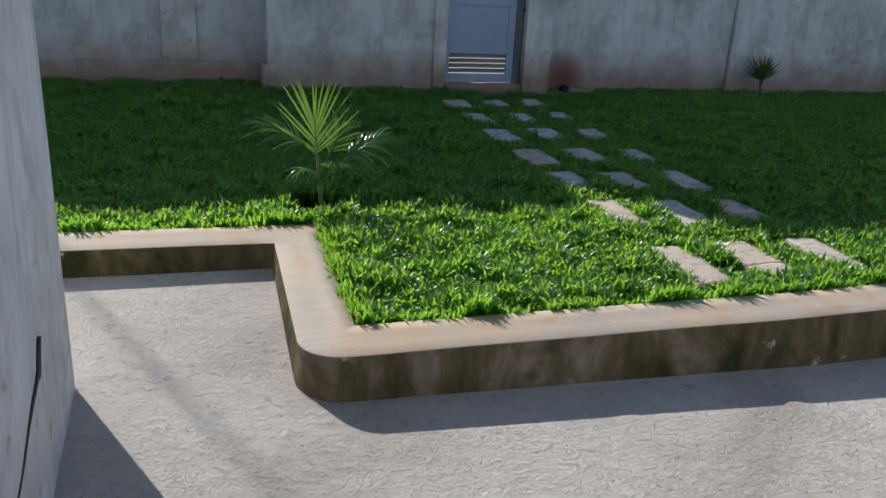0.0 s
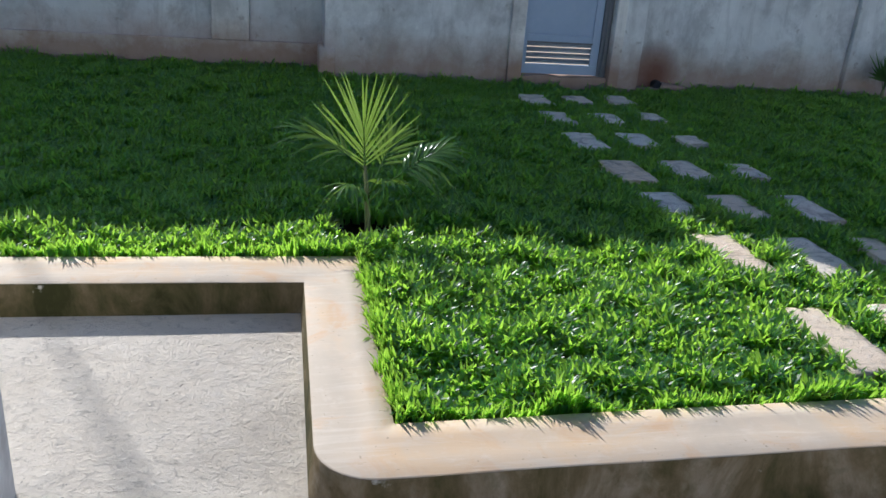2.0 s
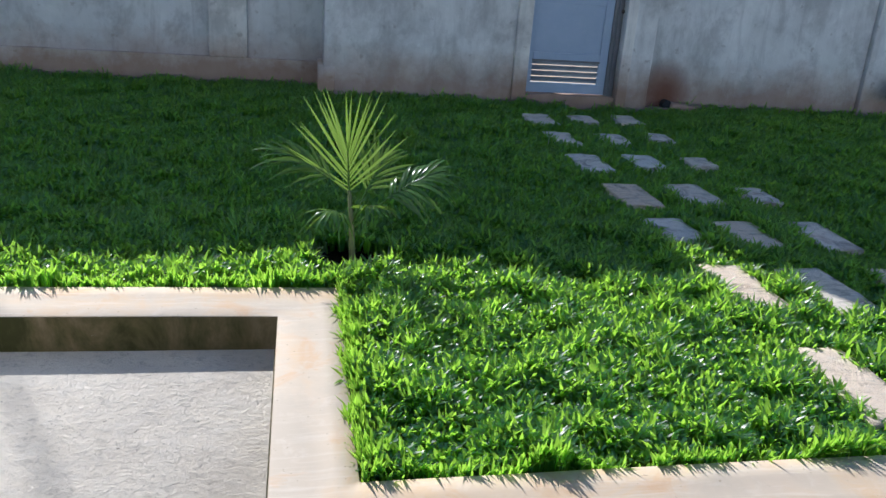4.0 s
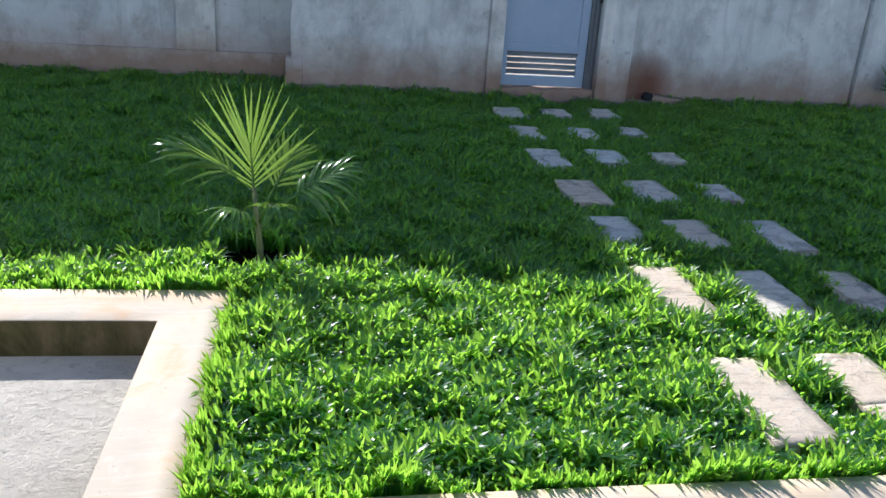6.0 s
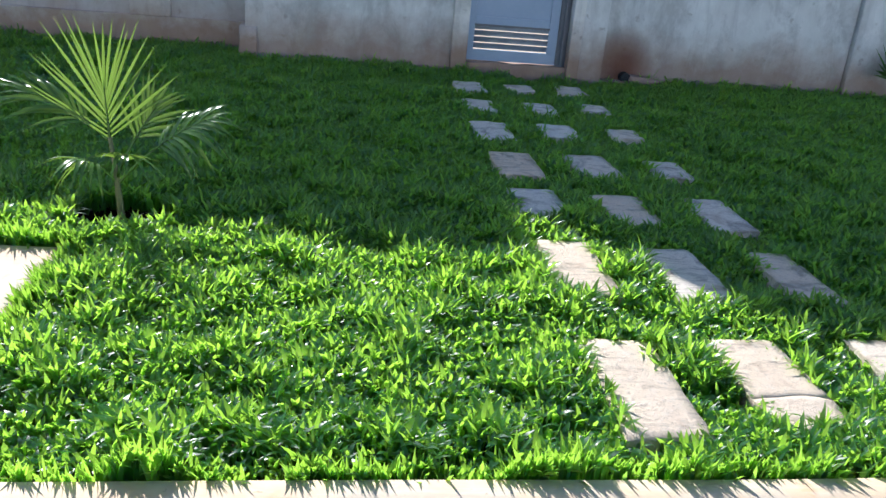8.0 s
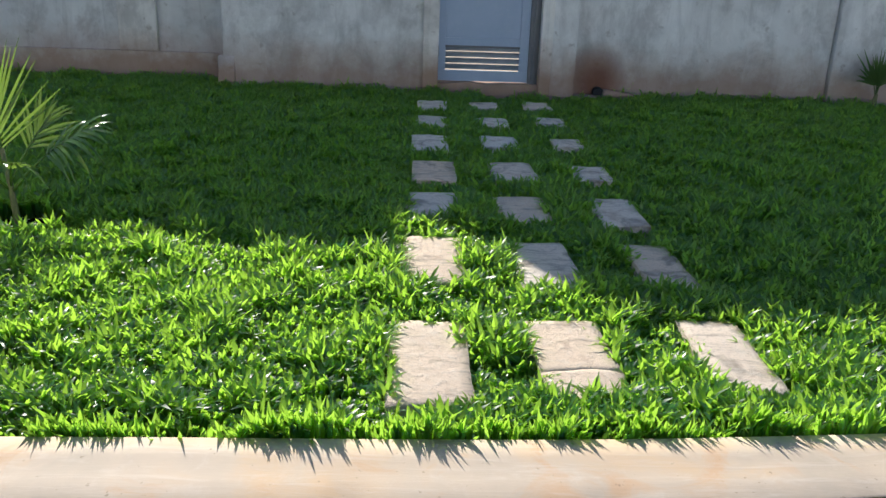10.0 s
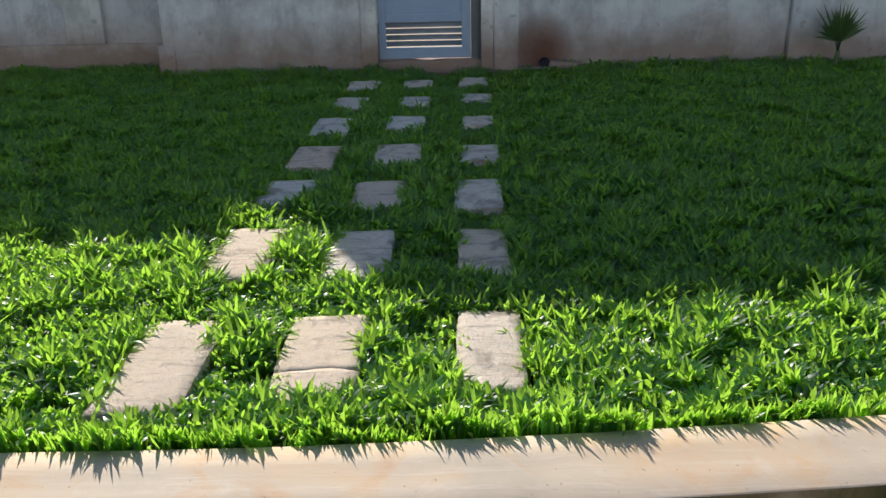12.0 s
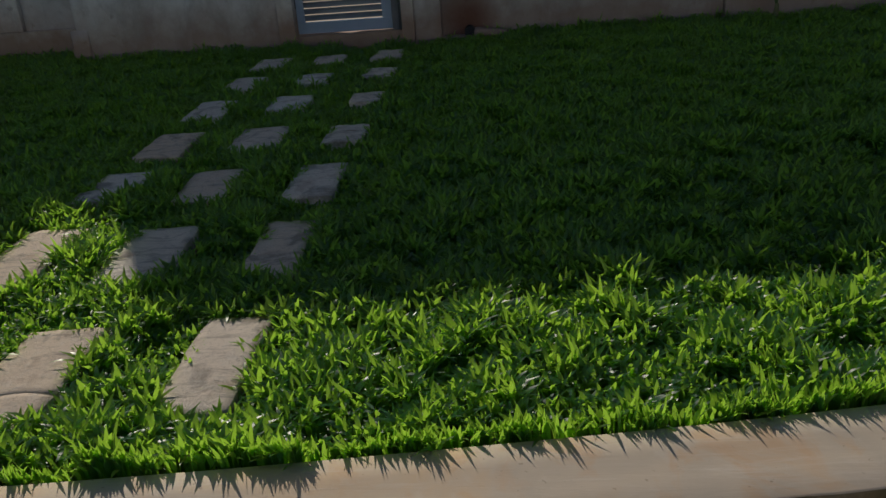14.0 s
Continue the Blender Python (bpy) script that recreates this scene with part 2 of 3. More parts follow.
# ---- ground ----
LAWN = 0.143            # foot of the turf
SOIL_Z = 0.085          # bare soil under it
FALL = 0.036            # the driveway falls away from the lawn


def drive_z(x, y):
    return max(-0.30, 0.024 + FALL * (min(y, 4.6) - 4.43)) - 0.026 * min(max(x - 0.9, 0), 5)


def driveway():
    bm = bmesh.new()
    xs = [-400, -60, -12, -6] + [-3 + 0.25 * i for i in range(45)] + [12, 30, 80, 400]
    ys = [-400, -80, -20, -8, -4] + [-2 + 0.25 * i for i in range(28)]
    grid = [[bm.verts.new((x, y, drive_z(x, y) + 0.006 * noise.noise(Vector((x * 0.9, y * 0.9, 0))))) for x in xs] for y in ys]
    for a, b in zip(grid, grid[1:]):
        for i in range(len(xs) - 1):
            bm.faces.new((a[i], a[i + 1], b[i + 1], b[i]))
    ob = part("driveway", bm, DRIVE)
    return structure(smooth(ob), "rough brushed pale concrete driveway", "driveway")


driveway()
bm = bmesh.new()
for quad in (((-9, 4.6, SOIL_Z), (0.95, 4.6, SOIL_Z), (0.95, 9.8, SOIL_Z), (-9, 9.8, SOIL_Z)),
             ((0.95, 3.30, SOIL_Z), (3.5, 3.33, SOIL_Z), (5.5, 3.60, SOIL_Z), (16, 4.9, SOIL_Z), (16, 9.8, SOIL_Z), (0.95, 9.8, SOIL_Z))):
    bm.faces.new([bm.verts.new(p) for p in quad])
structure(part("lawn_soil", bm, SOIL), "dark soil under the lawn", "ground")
bm = bmesh.new()
bm.faces.new([bm.verts.new(p) for p in ((-400, 9.9, 0.10), (400, 9.9, 0.10), (400, 900, 0.10), (-400, 900, 0.10))])
structure(part("ground", bm, EARTH), "sunlit bare earth beyond the wall", "ground")


# ---- kerb ----
def front(x):
    """The line of the kerb's front face, which bends inwards beyond the path."""
    return 3.160 + 0.030 * (np.maximum(x, 1.03) - 1.2) + 0.022 * np.maximum(x - 3.0, 0) ** 2 * np.exp(-0.06 * np.maximum(x - 5.0, 0) ** 2) \
        + 0.12 * np.maximum(x - 5.5, 0) - 0.016 * np.exp(-((x - 3.0) / 0.9) ** 2)


def kerb():
    """A screeded kerb swept along the lawn's edge: (offset to the lawn side, height) at each step."""
    line = [Vector((-9.0, 4.43)), Vector((0.815, 4.43)), Vector((0.815, 3.155))]
    pts = []

    def straight(a, b, step):
        n = max(1, int((b - a).length / step))
        return [a.lerp(b, i / n) for i in range(n + 1)]

    r = 0.17
    pts += [(p, Vector((0, 1))) for p in straight(line[0], line[1], 0.12)[:-1]]
    pts.append((line[1], Vector((1, 1))))
    pts += [(p, Vector((1, 0))) for p in straight(line[1], Vector((0.815, 3.155 + 0.26)), 0.06)[1:]]
    inside = Vector((0.815 + 0.25, 3.155 + 0.25))
    for k in range(0, 11):
        a = math.pi + k * math.pi / 20
        p = Vector((0.815 + r, 3.155 + r)) + Vector((math.cos(a), math.sin(a))) * r
        pts.append((p, (inside - p) * 4))
    for i in range(350):
        x = 1.075 + 0.025 * i if i < 260 else 7.575 + 0.1 * (i - 260)
        pts.append((Vector((x, float(front(x)))), Vector((0, 1))))
    prof = [(-0.012, -0.32), (-0.010, 0.02), (-0.004, 0.085), (0.0, 0.150), (0.0015, 0.1565), (0.006, 0.1595),
            (0.09, 0.163), (0.150, 0.167), (0.165, 0.170), (0.235, 0.172), (0.245, 0.166), (0.25, 0.05)]
    chips = ((2.65, 0.045, 0.015), (3.22, 0.06, 0.014), (3.81, 0.04, 0.011), (1.9, 0.04, 0.006), (5.0, 0.06, 0.010))
    bm = bmesh.new()
    rows = []
    for p, n in pts:
        row = []
        for j, (o, z) in enumerate(prof):
            inner = min(o, 0.95 * 0.25)
            q = p + n * inner
            wob = noise.noise(Vector((p.x * 2.3, p.y * 2.3, j * 0.2)))
            chip = 0.0
            if 3 <= j <= 5 and p.x > 0.99:
                chip = sum(d * math.exp(-abs((p.x - cx) / w) ** 3) for cx, w, d in chips) + 0.0012 * max(0, noise.noise(Vector((p.x * 17, 3, 0))))
            row.append(bm.verts.new((q.x, q.y + 0.002 * wob + chip, z + 0.0012 * wob - 0.5 * chip)))
        rows.append(row)
    for a, b in zip(rows, rows[1:]):
        for j in range(len(prof) - 1):
            f = bm.faces.new((a[j], b[j], b[j + 1], a[j + 1]))
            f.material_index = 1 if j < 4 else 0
            f.smooth = True
    bmesh.ops.recalc_face_normals(bm, faces=bm.faces[:])
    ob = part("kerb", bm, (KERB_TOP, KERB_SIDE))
    return structure(ob, "smooth buff cement kerb with a mossy stained face", "kerb")


kerb()


# ---- walls ----
def wall(name, dims, mat, label, bevel=0.012):
    return structure(boxed(name, dims, mat, None, bevel, seg=2), label, "wall")


TOP_LEFT, TOP_GATE = 3.80, 4.04
def stepped_wall():
    """The boundary wall, whose top climbs to a pillar and drops again beside the gate wall."""
    outline = [(-9, 0), (1.098, 0), (1.098, 3.72), (0.43, 3.72), (0.41, 4.03), (0.12, 4.03), (-0.95, TOP_LEFT), (-9, TOP_LEFT)]
    bm = bmesh.new()
    near, far = ([bm.verts.new((x, y, z)) for x, z in outline] for y in (9.47, 9.75))
    bm.faces.new(near)
    bm.faces.new(far[::-1])
    for k in range(len(outline)):
        bm.faces.new((near[k], near[k - 1], far[k - 1], far[k]))
    bmesh.ops.recalc_face_normals(bm, faces=bm.faces[:])
    return structure(part("wall_left_panels", bm, WALL_PANEL), "grey weathered cement boundary wall with recessed panels", "wall")


stepped_wall()
wall("wall_left_plinth", (-9, 1.097, 9.42, 9.475, 0, 0.375), JAMB, "cement plinth stained with red earth", 0.008)
wall("wall_gate_block", (1.10, 2.81, 9.00, 9.75, 0, TOP_GATE), WALL, "thick cement-plastered gate wall with dark spots")
wall("wall_gate_lintel", (2.81, 4.12, 9.06, 9.75, 2.28, TOP_GATE), WALL, "cement lintel over the gate")
wall("wall_right", (4.12, 6.39, 9.10, 9.75, 0, TOP_GATE), WALL, "grey cement boundary wall with a rust-red stain")
wall("wall_right_end", (6.395, 16, 9.05, 9.75, 0, TOP_GATE), WALL, "pale grey cement wall section behind a small palm")
wall("wall_side_left", (-9.3, -9.0, 4.0, 9.75, 0, TOP_LEFT), WALL, "plain cement side wall")
wall("wall_side_right", (16.0, 16.3, 3.0, 9.75, 0, TOP_LEFT), WALL, "plain cement side wall")
for x in (-6.31, -3.11, 0.09):
    wall("pilaster", (x, x + 0.34, 9.415, 9.48, 0.375, TOP_LEFT), JAMB, "shallow cement pilaster on the boundary wall", 0.01)


def flare(name, x0, x1, y0, y1, height, out, mat, label):
    """A rough swollen foot of plaster at a wall's base."""
    bm = bmesh.new()
    n = 14
    rows = []
    for k in range(5):
        z = 0.08 + (height - 0.08) * k / 4
        o = out * (1 - (k / 4) ** 2)
        row = []
        for i in range(n + 1):
            x = x0 + (x1 - x0) * i / n
            w = 0.006 * noise.noise(Vector((x * 7, z * 9, 3)))
            row.append(bm.verts.new((x, y0 - o + w, z)))
        rows.append(row)
    back = [bm.verts.new((v.co.x, y1, v.co.z)) for v in rows[0]], [bm.verts.new((v.co.x, y1, v.co.z)) for v in rows[-1]]
    for a, b in zip(rows, rows[1:]):
        for i in range(n):
            bm.faces.new((a[i], a[i + 1], b[i + 1], b[i]))
    for i in range(n):
        bm.faces.new((rows[-1][i], rows[-1][i + 1], back[1][i + 1], back[1][i]))
    for s in (0, n):
        bm.faces.new([r[s] for r in rows] + [back[1][s], back[0][s]])
    bmesh.ops.recalc_face_normals(bm, faces=bm.faces[:])
    return structure(smooth(part(name, bm, mat)), label, "trim")


flare("block_foot", 1.055, 1.20, 8.99, 9.46, 0.40, 0.02, JAMB, "chipped plaster foot at the corner of the gate wall")

# gate surround
structure(boxed("gate_jamb", (2.80, 2.935, 8.955, 9.30, 0, 2.28), JAMB, None, 0.008), "pale cement jamb beside the steel door", "trim")
structure(boxed("gate_jamb", (3.805, 3.905, 8.95, 9.30, 0, 2.28), JAMB, None, 0.008), "pale cement jamb with a reddened foot", "trim")
structure(boxed("gate_pier", (3.906, 4.122, 8.985, 9.30, 0, TOP_GATE - 0.3), WALL, None, 0.01), "cement pier beside the gate", "trim")
bm = bmesh.new()
box(bm, 2.935, 3.805, 9.00, 9.40, 0.02, 0.240)
bmesh.ops.subdivide_edges(bm, edges=[e for e in bm.edges if abs(e.verts[0].co.x - e.verts[1].co.x) > 0.5], cuts=28, use_grid_fill=True)
for v in bm.verts:
    if v.co.z > 0.2:
        v.co.z += 0.013 * noise.noise(Vector((v.co.x * 5.5, 2.0, 1.0))) - 0.004
        v.co.y += 0.012 * noise.noise(Vector((v.co.x * 9, 7.0, v.co.y))) * (v.co.y < 9.1)
structure(part("threshold", bm, JAMB), "worn uneven cement threshold under the door", "trim")


# ---- gate door ----
def gate_door():
    door = new("gate_door")
    door.location = (2.937, 9.07, 0.245)
    tagged(door, "closed blue-grey steel door with an open slatted vent near its foot", "door")
    w, h, t = 0.782, 1.97, 0.04
    lx0, lx1, lz0, lz1 = 0.062, 0.703, 0.090, 0.300
    boxed("bottom_rail", (0, w, 0, t, 0, lz0), DOOR_PAINT, door, 0.004)
    boxed("stile", (0, lx0, 0, t, lz0, h), DOOR_PAINT, door, 0.004)
    boxed("stile", (lx1, w, 0, t, lz0, h), DOOR_PAINT, door, 0.004)
    boxed("middle_rail", (lx0, lx1, 0, t, lz1 - 0.016, 0.365), DOOR_PAINT, door, 0.004)
    boxed("panel", (lx0, lx1, 0.012, 0.026, 0.365, 0.80), DOOR_PAINT, door, 0.003)
    boxed("middle_rail", (lx0, lx1, 0, t, 0.80, 0.865), DOOR_PAINT, door, 0.004)
    boxed("panel", (lx0, lx1, 0.012, 0.026, 0.865, h - 0.07), DOOR_PAINT, door, 0.003)
    boxed("top_rail", (lx0, lx1, 0, t, h - 0.07, h), DOOR_PAINT, door, 0.004)
    # lip above the slats; its dark paint stands in for the lip's shadow
    vent = boxed("vent_shaded_lip", (lx0 - 0.004, lx1 + 0.004, -0.006, -0.0005, lz1 - 0.014, lz1 + 0.004), FRAME_PAINT, door, 0.001)
    # four slats slope down and outwards; the sunlit street shows between them
    for i in range(4):
        z = lz0 + 0.010 + i * 0.052
        bm = bmesh.new()
        a = [(0.001, z + 0.043), (0.004, z + 0.047), (0.039, z + 0.004), (0.036, z), (0.030, z - 0.001)]
        ends = [[bm.verts.new((x, y, zz)) for y, zz in a] for x in (lx0, lx1)]
        for k in range(5):
            bm.faces.new((ends[0][k], ends[0][(k + 1) % 5], ends[1][(k + 1) % 5], ends[1][k]))
        bm.faces.new(ends[0])
        bm.faces.new(ends[1][::-1])
        bmesh.ops.recalc_face_normals(bm, faces=bm.faces[:])
        part("slat", bm, SLAT_METAL, door, "grey painted metal vent slat")
    for z in (0.25, 1.0, 1.7):
        bm = bmesh.new()
        bmesh.ops.create_cone(bm, cap_ends=True, segments=12, radius1=0.011, radius2=0.011, depth=0.09, matrix=Matrix.Translation((-0.008, -0.006, z)))
        part("hinge", bm, DARK_METAL, door, "dark rusty hinge")
    return door


gate_door()


def door_frame():
    fr = new("door_frame")
    fr.location = (2.937, 9.055, 0.213)
    tagged(fr, "dark grey steel door frame in the gate wall", "door frame")
    boxed("side_post", (0.784, 0.868, 0.0, 0.07, 0, 2.06), FRAME_PAINT, fr, 0.004)
    boxed("stop_bead", (0.815, 0.842, -0.018, 0.0, 0, 2.06), FRAME_PAINT, fr, 0.003)
    boxed("head", (0.0, 0.784, 0.0, 0.07, 2.01, 2.06), FRAME_PAINT, fr, 0.004)
    bm = bmesh.new()
    bmesh.ops.create_uvsphere(bm, u_segments=10, v_segments=8, radius=0.018, matrix=Matrix.Translation((0.854, -0.016, 0.80)))
    part("bolt_knob", bm, DARK_METAL, fr, "small dark bolt knob")


door_frame()


# ---- drain at the pier's foot ----
def drain():
    d = new("drain_outlet")
    d.location = (4.16, 8.99, 0.125)
    tagged(d, "broken drain outlet with a pale cement lip at the wall's foot", "drain")
    bm = bmesh.new()
    box(bm, 0.22, 0.50, -0.03, 0.10, 0.0, 0.085, 0.03, 3)
    for v in bm.verts:
        v.co.z -= 0.12 * max(0, v.co.x - 0.30)
        v.co += Vector((0, 0.01 * noise.noise(v.co * 9), 0.01 * noise.noise(v.co * 7)))
    smooth(part("lip", bm, JAMB, d, "pale cement lip"))
    boxed("slab", (-0.04, 0.24, -0.03, 0.09, 0.0, 0.035), JAMB, d, 0.012)
    # solid plug, coloured black in place of the hole's inner shade
    bm = bmesh.new()
    bmesh.ops.create_cone(bm, cap_ends=True, segments=14, radius1=0.045, radius2=0.045, depth=0.08,
                          matrix=Matrix.Translation((0.19, 0.06, 0.06)) @ Matrix.Rotation(math.pi / 2, 4, "X"))
    part("hole", bm, HOLE_SHADE, d, "drain hole plugged in black for its inner shade")


drain()


# ---- house corner ----
def house():
    bm = bmesh.new()
    out = [(-3.0, -2.6), (0.04, -2.6), (0.04, 2.4), (0.02, 3.0)]
    r = 0.035
    for k in range(7):
        a = k * math.pi / 12
        out.append((0.01 - r + r * math.cos(a), 3.43 - r + r * math.sin(a)))
    out += [(-3.0, 3.43)]
    zs = [-0.4, 0.0, 0.4, 0.9, 1.6, 3.0]
    rings = [[bm.verts.new((x + 0.004 * noise.noise(Vector((x, y, z * 2))), y, z)) for x, y in out] for z in zs]
    n = len(out)
    for a, b in zip(rings, rings[1:]):
        for i in range(n):
            f = bm.faces.new((a[i], a[(i + 1) % n], b[(i + 1) % n], b[i]))
            f.smooth = 3 < i < n - 2
    bm.faces.new(rings[-1])
    bmesh.ops.recalc_face_normals(bm, faces=bm.faces[:])
    return structure(part("wall_house", bm, HOUSE), "grey plastered house wall with a rounded corner", "wall")


house()
# unseen wall added behind the camera; its sunlit face bounces light forward
structure(boxed("wall_bounce_back", (0.05, 16, -2.9, -2.6, -0.4, 3.0), HOUSE, None, 0.01), "plain plastered wall added unseen behind the camera for bounced light", "wall")


def wall_crack():
    """A raked-out slot with a hole at its head, running down the house wall, its inner shade painted black."""
    bm = bmesh.new()
    pts = [(2.835, 0.470, 0.004), (2.815, 0.455, 0.024), (2.79, 0.430, 0.042), (2.765, 0.405, 0.036), (2.745, 0.393, 0.018), (2.70, 0.385, 0.012),
           (2.62, 0.365, 0.014), (2.54, 0.338, 0.011), (2.46, 0.312, 0.014), (2.36, 0.275, 0.011), (2.25, 0.235, 0.012), (2.10, 0.180, 0.008)]
    rows = []
    for i, (y, z, w) in enumerate(pts):
        j = 0.003 * math.sin(i * 2.1)
        x = 0.026 + 0.012 * min(1, max(0, (3.0 - y) / 0.6))
        rows.append([bm.verts.new((x + d, y, z + j + w * f)) for d, f in ((-0.01, 1), (0.004, 0.9), (0.0055, 0.1), (0.004, -0.9), (-0.01, -1))])
    for a, b in zip(rows, rows[1:]):
        for k in range(4):
            bm.faces.new((a[k], a[k + 1], b[k + 1], b[k]))
    ob = part("wall_crack", bm, HOLE_SHADE)
    return tagged(ob, "black jagged crack down the grey house wall", "crack", kind="structure")


wall_crack()


# ---- pole beyond the wall, whose shadow falls on the driveway ----
def pole():
    bm = bmesh.new()
    bmesh.ops.create_cone(bm, cap_ends=True, segments=14, radius1=0.018, radius2=0.014, depth=8.4, matrix=Matrix.Translation((0, 0, 4.2)))
    top = new("utility_pole")
    top.location = (-4.3, 12.9, 0.10)
    tagged(top, "grey timber utility pole beyond the boundary wall", "pole")
    smooth(part("shaft", bm, TIMBER, top))
    return top


pole()

# ---- stepping stones ----
# far left corner, width and length that show between the grass, row by row towards the kerb
LAID = ((2.78, 8.42, 0.21, 0.37), (3.20, 8.50, 0.20, 0.28), (3.63, 8.62, 0.20, 0.35),
        (2.77, 7.73, 0.20, 0.40), (3.21, 7.79, 0.20, 0.29), (3.64, 7.90, 0.20, 0.28),
        (2.75, 7.03, 0.20, 0.41), (3.19, 7.12, 0.21, 0.32), (3.66, 7.13, 0.17, 0.23),
        (2.76, 6.31, 0.21, 0.42), (3.19, 6.38, 0.22, 0.40), (3.65, 6.36, 0.18, 0.31),
        (2.74, 5.64, 0.22, 0.36), (3.16, 5.63, 0.22, 0.38), (3.625, 5.68, 0.19, 0.43),
        (2.735, 4.95, 0.21, 0.49), (3.155, 4.94, 0.22, 0.48), (3.645, 4.965, 0.165, 0.47),
        (2.715, 4.11, 0.21, 0.50), (3.145, 4.155, 0.21, 0.48), (3.645, 4.205, 0.17, 0.47))
STONE_TOP = (0.168, 0.156, 0.148)      # the columns lie deeper towards the right
STONES = [(x, x + w, y - l, y, STONE_TOP[k % 3], random.uniform(-1.3, 1.3)) for k, (x, y, w, l) in enumerate(LAID)]


def stone_mesh(w, l, seed, cracked=False):
    bm = bmesh.new()
    n, m = 6, 12
    pieces = ((-l / 2, l / 2),) if not cracked else ((-l / 2, -l / 2 + 0.165), (-l / 2 + 0.1655, l / 2))
    for a, b in pieces:
        bottom = {}
        grid = []
        for r in range(m + 1):
            row = []
            for c in range(n + 1):
                x, y = w * (c / n - 0.5), a + (b - a) * r / m
                edge = c in (0, n) or r == 0 and a < -l / 2 + 0.01 or r == m and b > l / 2 - 0.01
                k = Vector((x * 6, y * 6, seed * 3.1))
                x += 0.007 * noise.noise(k * 2) * (c in (0, n))
                y += (0.006 * noise.noise(k * 2.6 + Vector((5, 0, 0)))) * (r in (0, m))
                if cracked and (a > -l / 2 + 0.01) == (r == 0) and r in (0, m) and (r == 0 or b < l / 2 - 0.01):
                    y += 0.016 * noise.noise(Vector((x * 21, 0, 2))) + 0.006 * noise.noise(Vector((x * 70, 0, 7)))
                z = 0.006 * noise.noise(k) + 0.004 * noise.noise(k * 4) - (0.003 if edge else 0)
                if c in (0, n) and r in (0, m):
                    z -= 0.003
                row.append(bm.verts.new((x, y, z)))
            grid.append(row)
        for p, q in zip(grid, grid[1:]):
            for c in range(n):
                f = bm.faces.new((p[c], p[c + 1], q[c + 1], q[c]))
                f.smooth = True
        ring = grid[0] + [r[-1] for r in grid[1:]] + grid[-1][-2::-1] + [r[0] for r in grid[-2:0:-1]]
        low = [bm.verts.new((v.co.x * 1.01, v.co.y, -0.07)) for v in ring]
        for k in range(len(ring)):
            bm.faces.new((ring[k], low[k], low[(k + 1) % len(ring)], ring[(k + 1) % len(ring)]))
        bm.faces.new(low[::-1])
    bmesh.ops.recalc_face_normals(bm, faces=bm.faces[:])
    return bm


for k, (x0, x1, y0, y1, dz, turn) in enumerate(STONES):
    cracked = k == 19
    ob = part("stepping_stone", stone_mesh(x1 - x0 + 0.022, y1 - y0 + 0.03, k, cracked), STONE)
    ob.matrix_world = pose((x0 + x1) / 2, (y0 + y1) / 2, dz, 0, 0, turn)
    tagged(ob, "worn buff stepping stone with a crack across it" if cracked
           else "worn buff-grey rectangular stepping stone set in the lawn", "stepping stone", "stepping stones to the gate")


# ---- palms ----
def leaflet(bm, base, way, length, width, droop, up=Vector((0, 0, 1)), fold=0.25):
    """A folded strap leaf from base along way, sagging towards its tip."""
    side = way.cross(up)
    if side.length < 1e-3:
        side = Vector((1, 0, 0))
    side.normalize()
    nrm = side.cross(way).normalized()
    rows = []
    steps = 5
    for i in range(steps + 1):
        t = i / steps
        w = width * (0.35 + 2.6 * t * (1 - t) + 0.25 * (1 - t)) * 0.5 * (1 - t ** 4)
        p = base + way * (length * t) + Vector((0, 0, -droop * length * t * t))
        rows.append([bm.verts.new(p + side * w + nrm * (fold * w)), bm.verts.new(p), bm.verts.new(p - side * w + nrm * (fold * w))])
    for a, b in zip(rows, rows[1:]):
        for k in range(2):
            f = bm.faces.new((a[k], a[k + 1], b[k + 1], b[k]))
            f.smooth = True


def tube(bm, pts, radii, seg=8):
    rings = []
    for i, p in enumerate(pts):
        d = (pts[min(i + 1, len(pts) - 1)] - pts[max(i - 1, 0)]).normalized()
        s = d.cross(Vector((0, 1, 0.13))).normalized()
        u = s.cross(d)
        rings.append([bm.verts.new(p + (s * math.cos(a) + u * math.sin(a)) * radii[i]) for a in (2 * math.pi * k / seg for k in range(seg))])
    for a, b in zip(rings, rings[1:]):
        for k in range(seg):
            f = bm.faces.new((a[k], a[(k + 1) % seg], b[(k + 1) % seg], b[k]))
            f.smooth = True
    bm.faces.new(rings[-1])


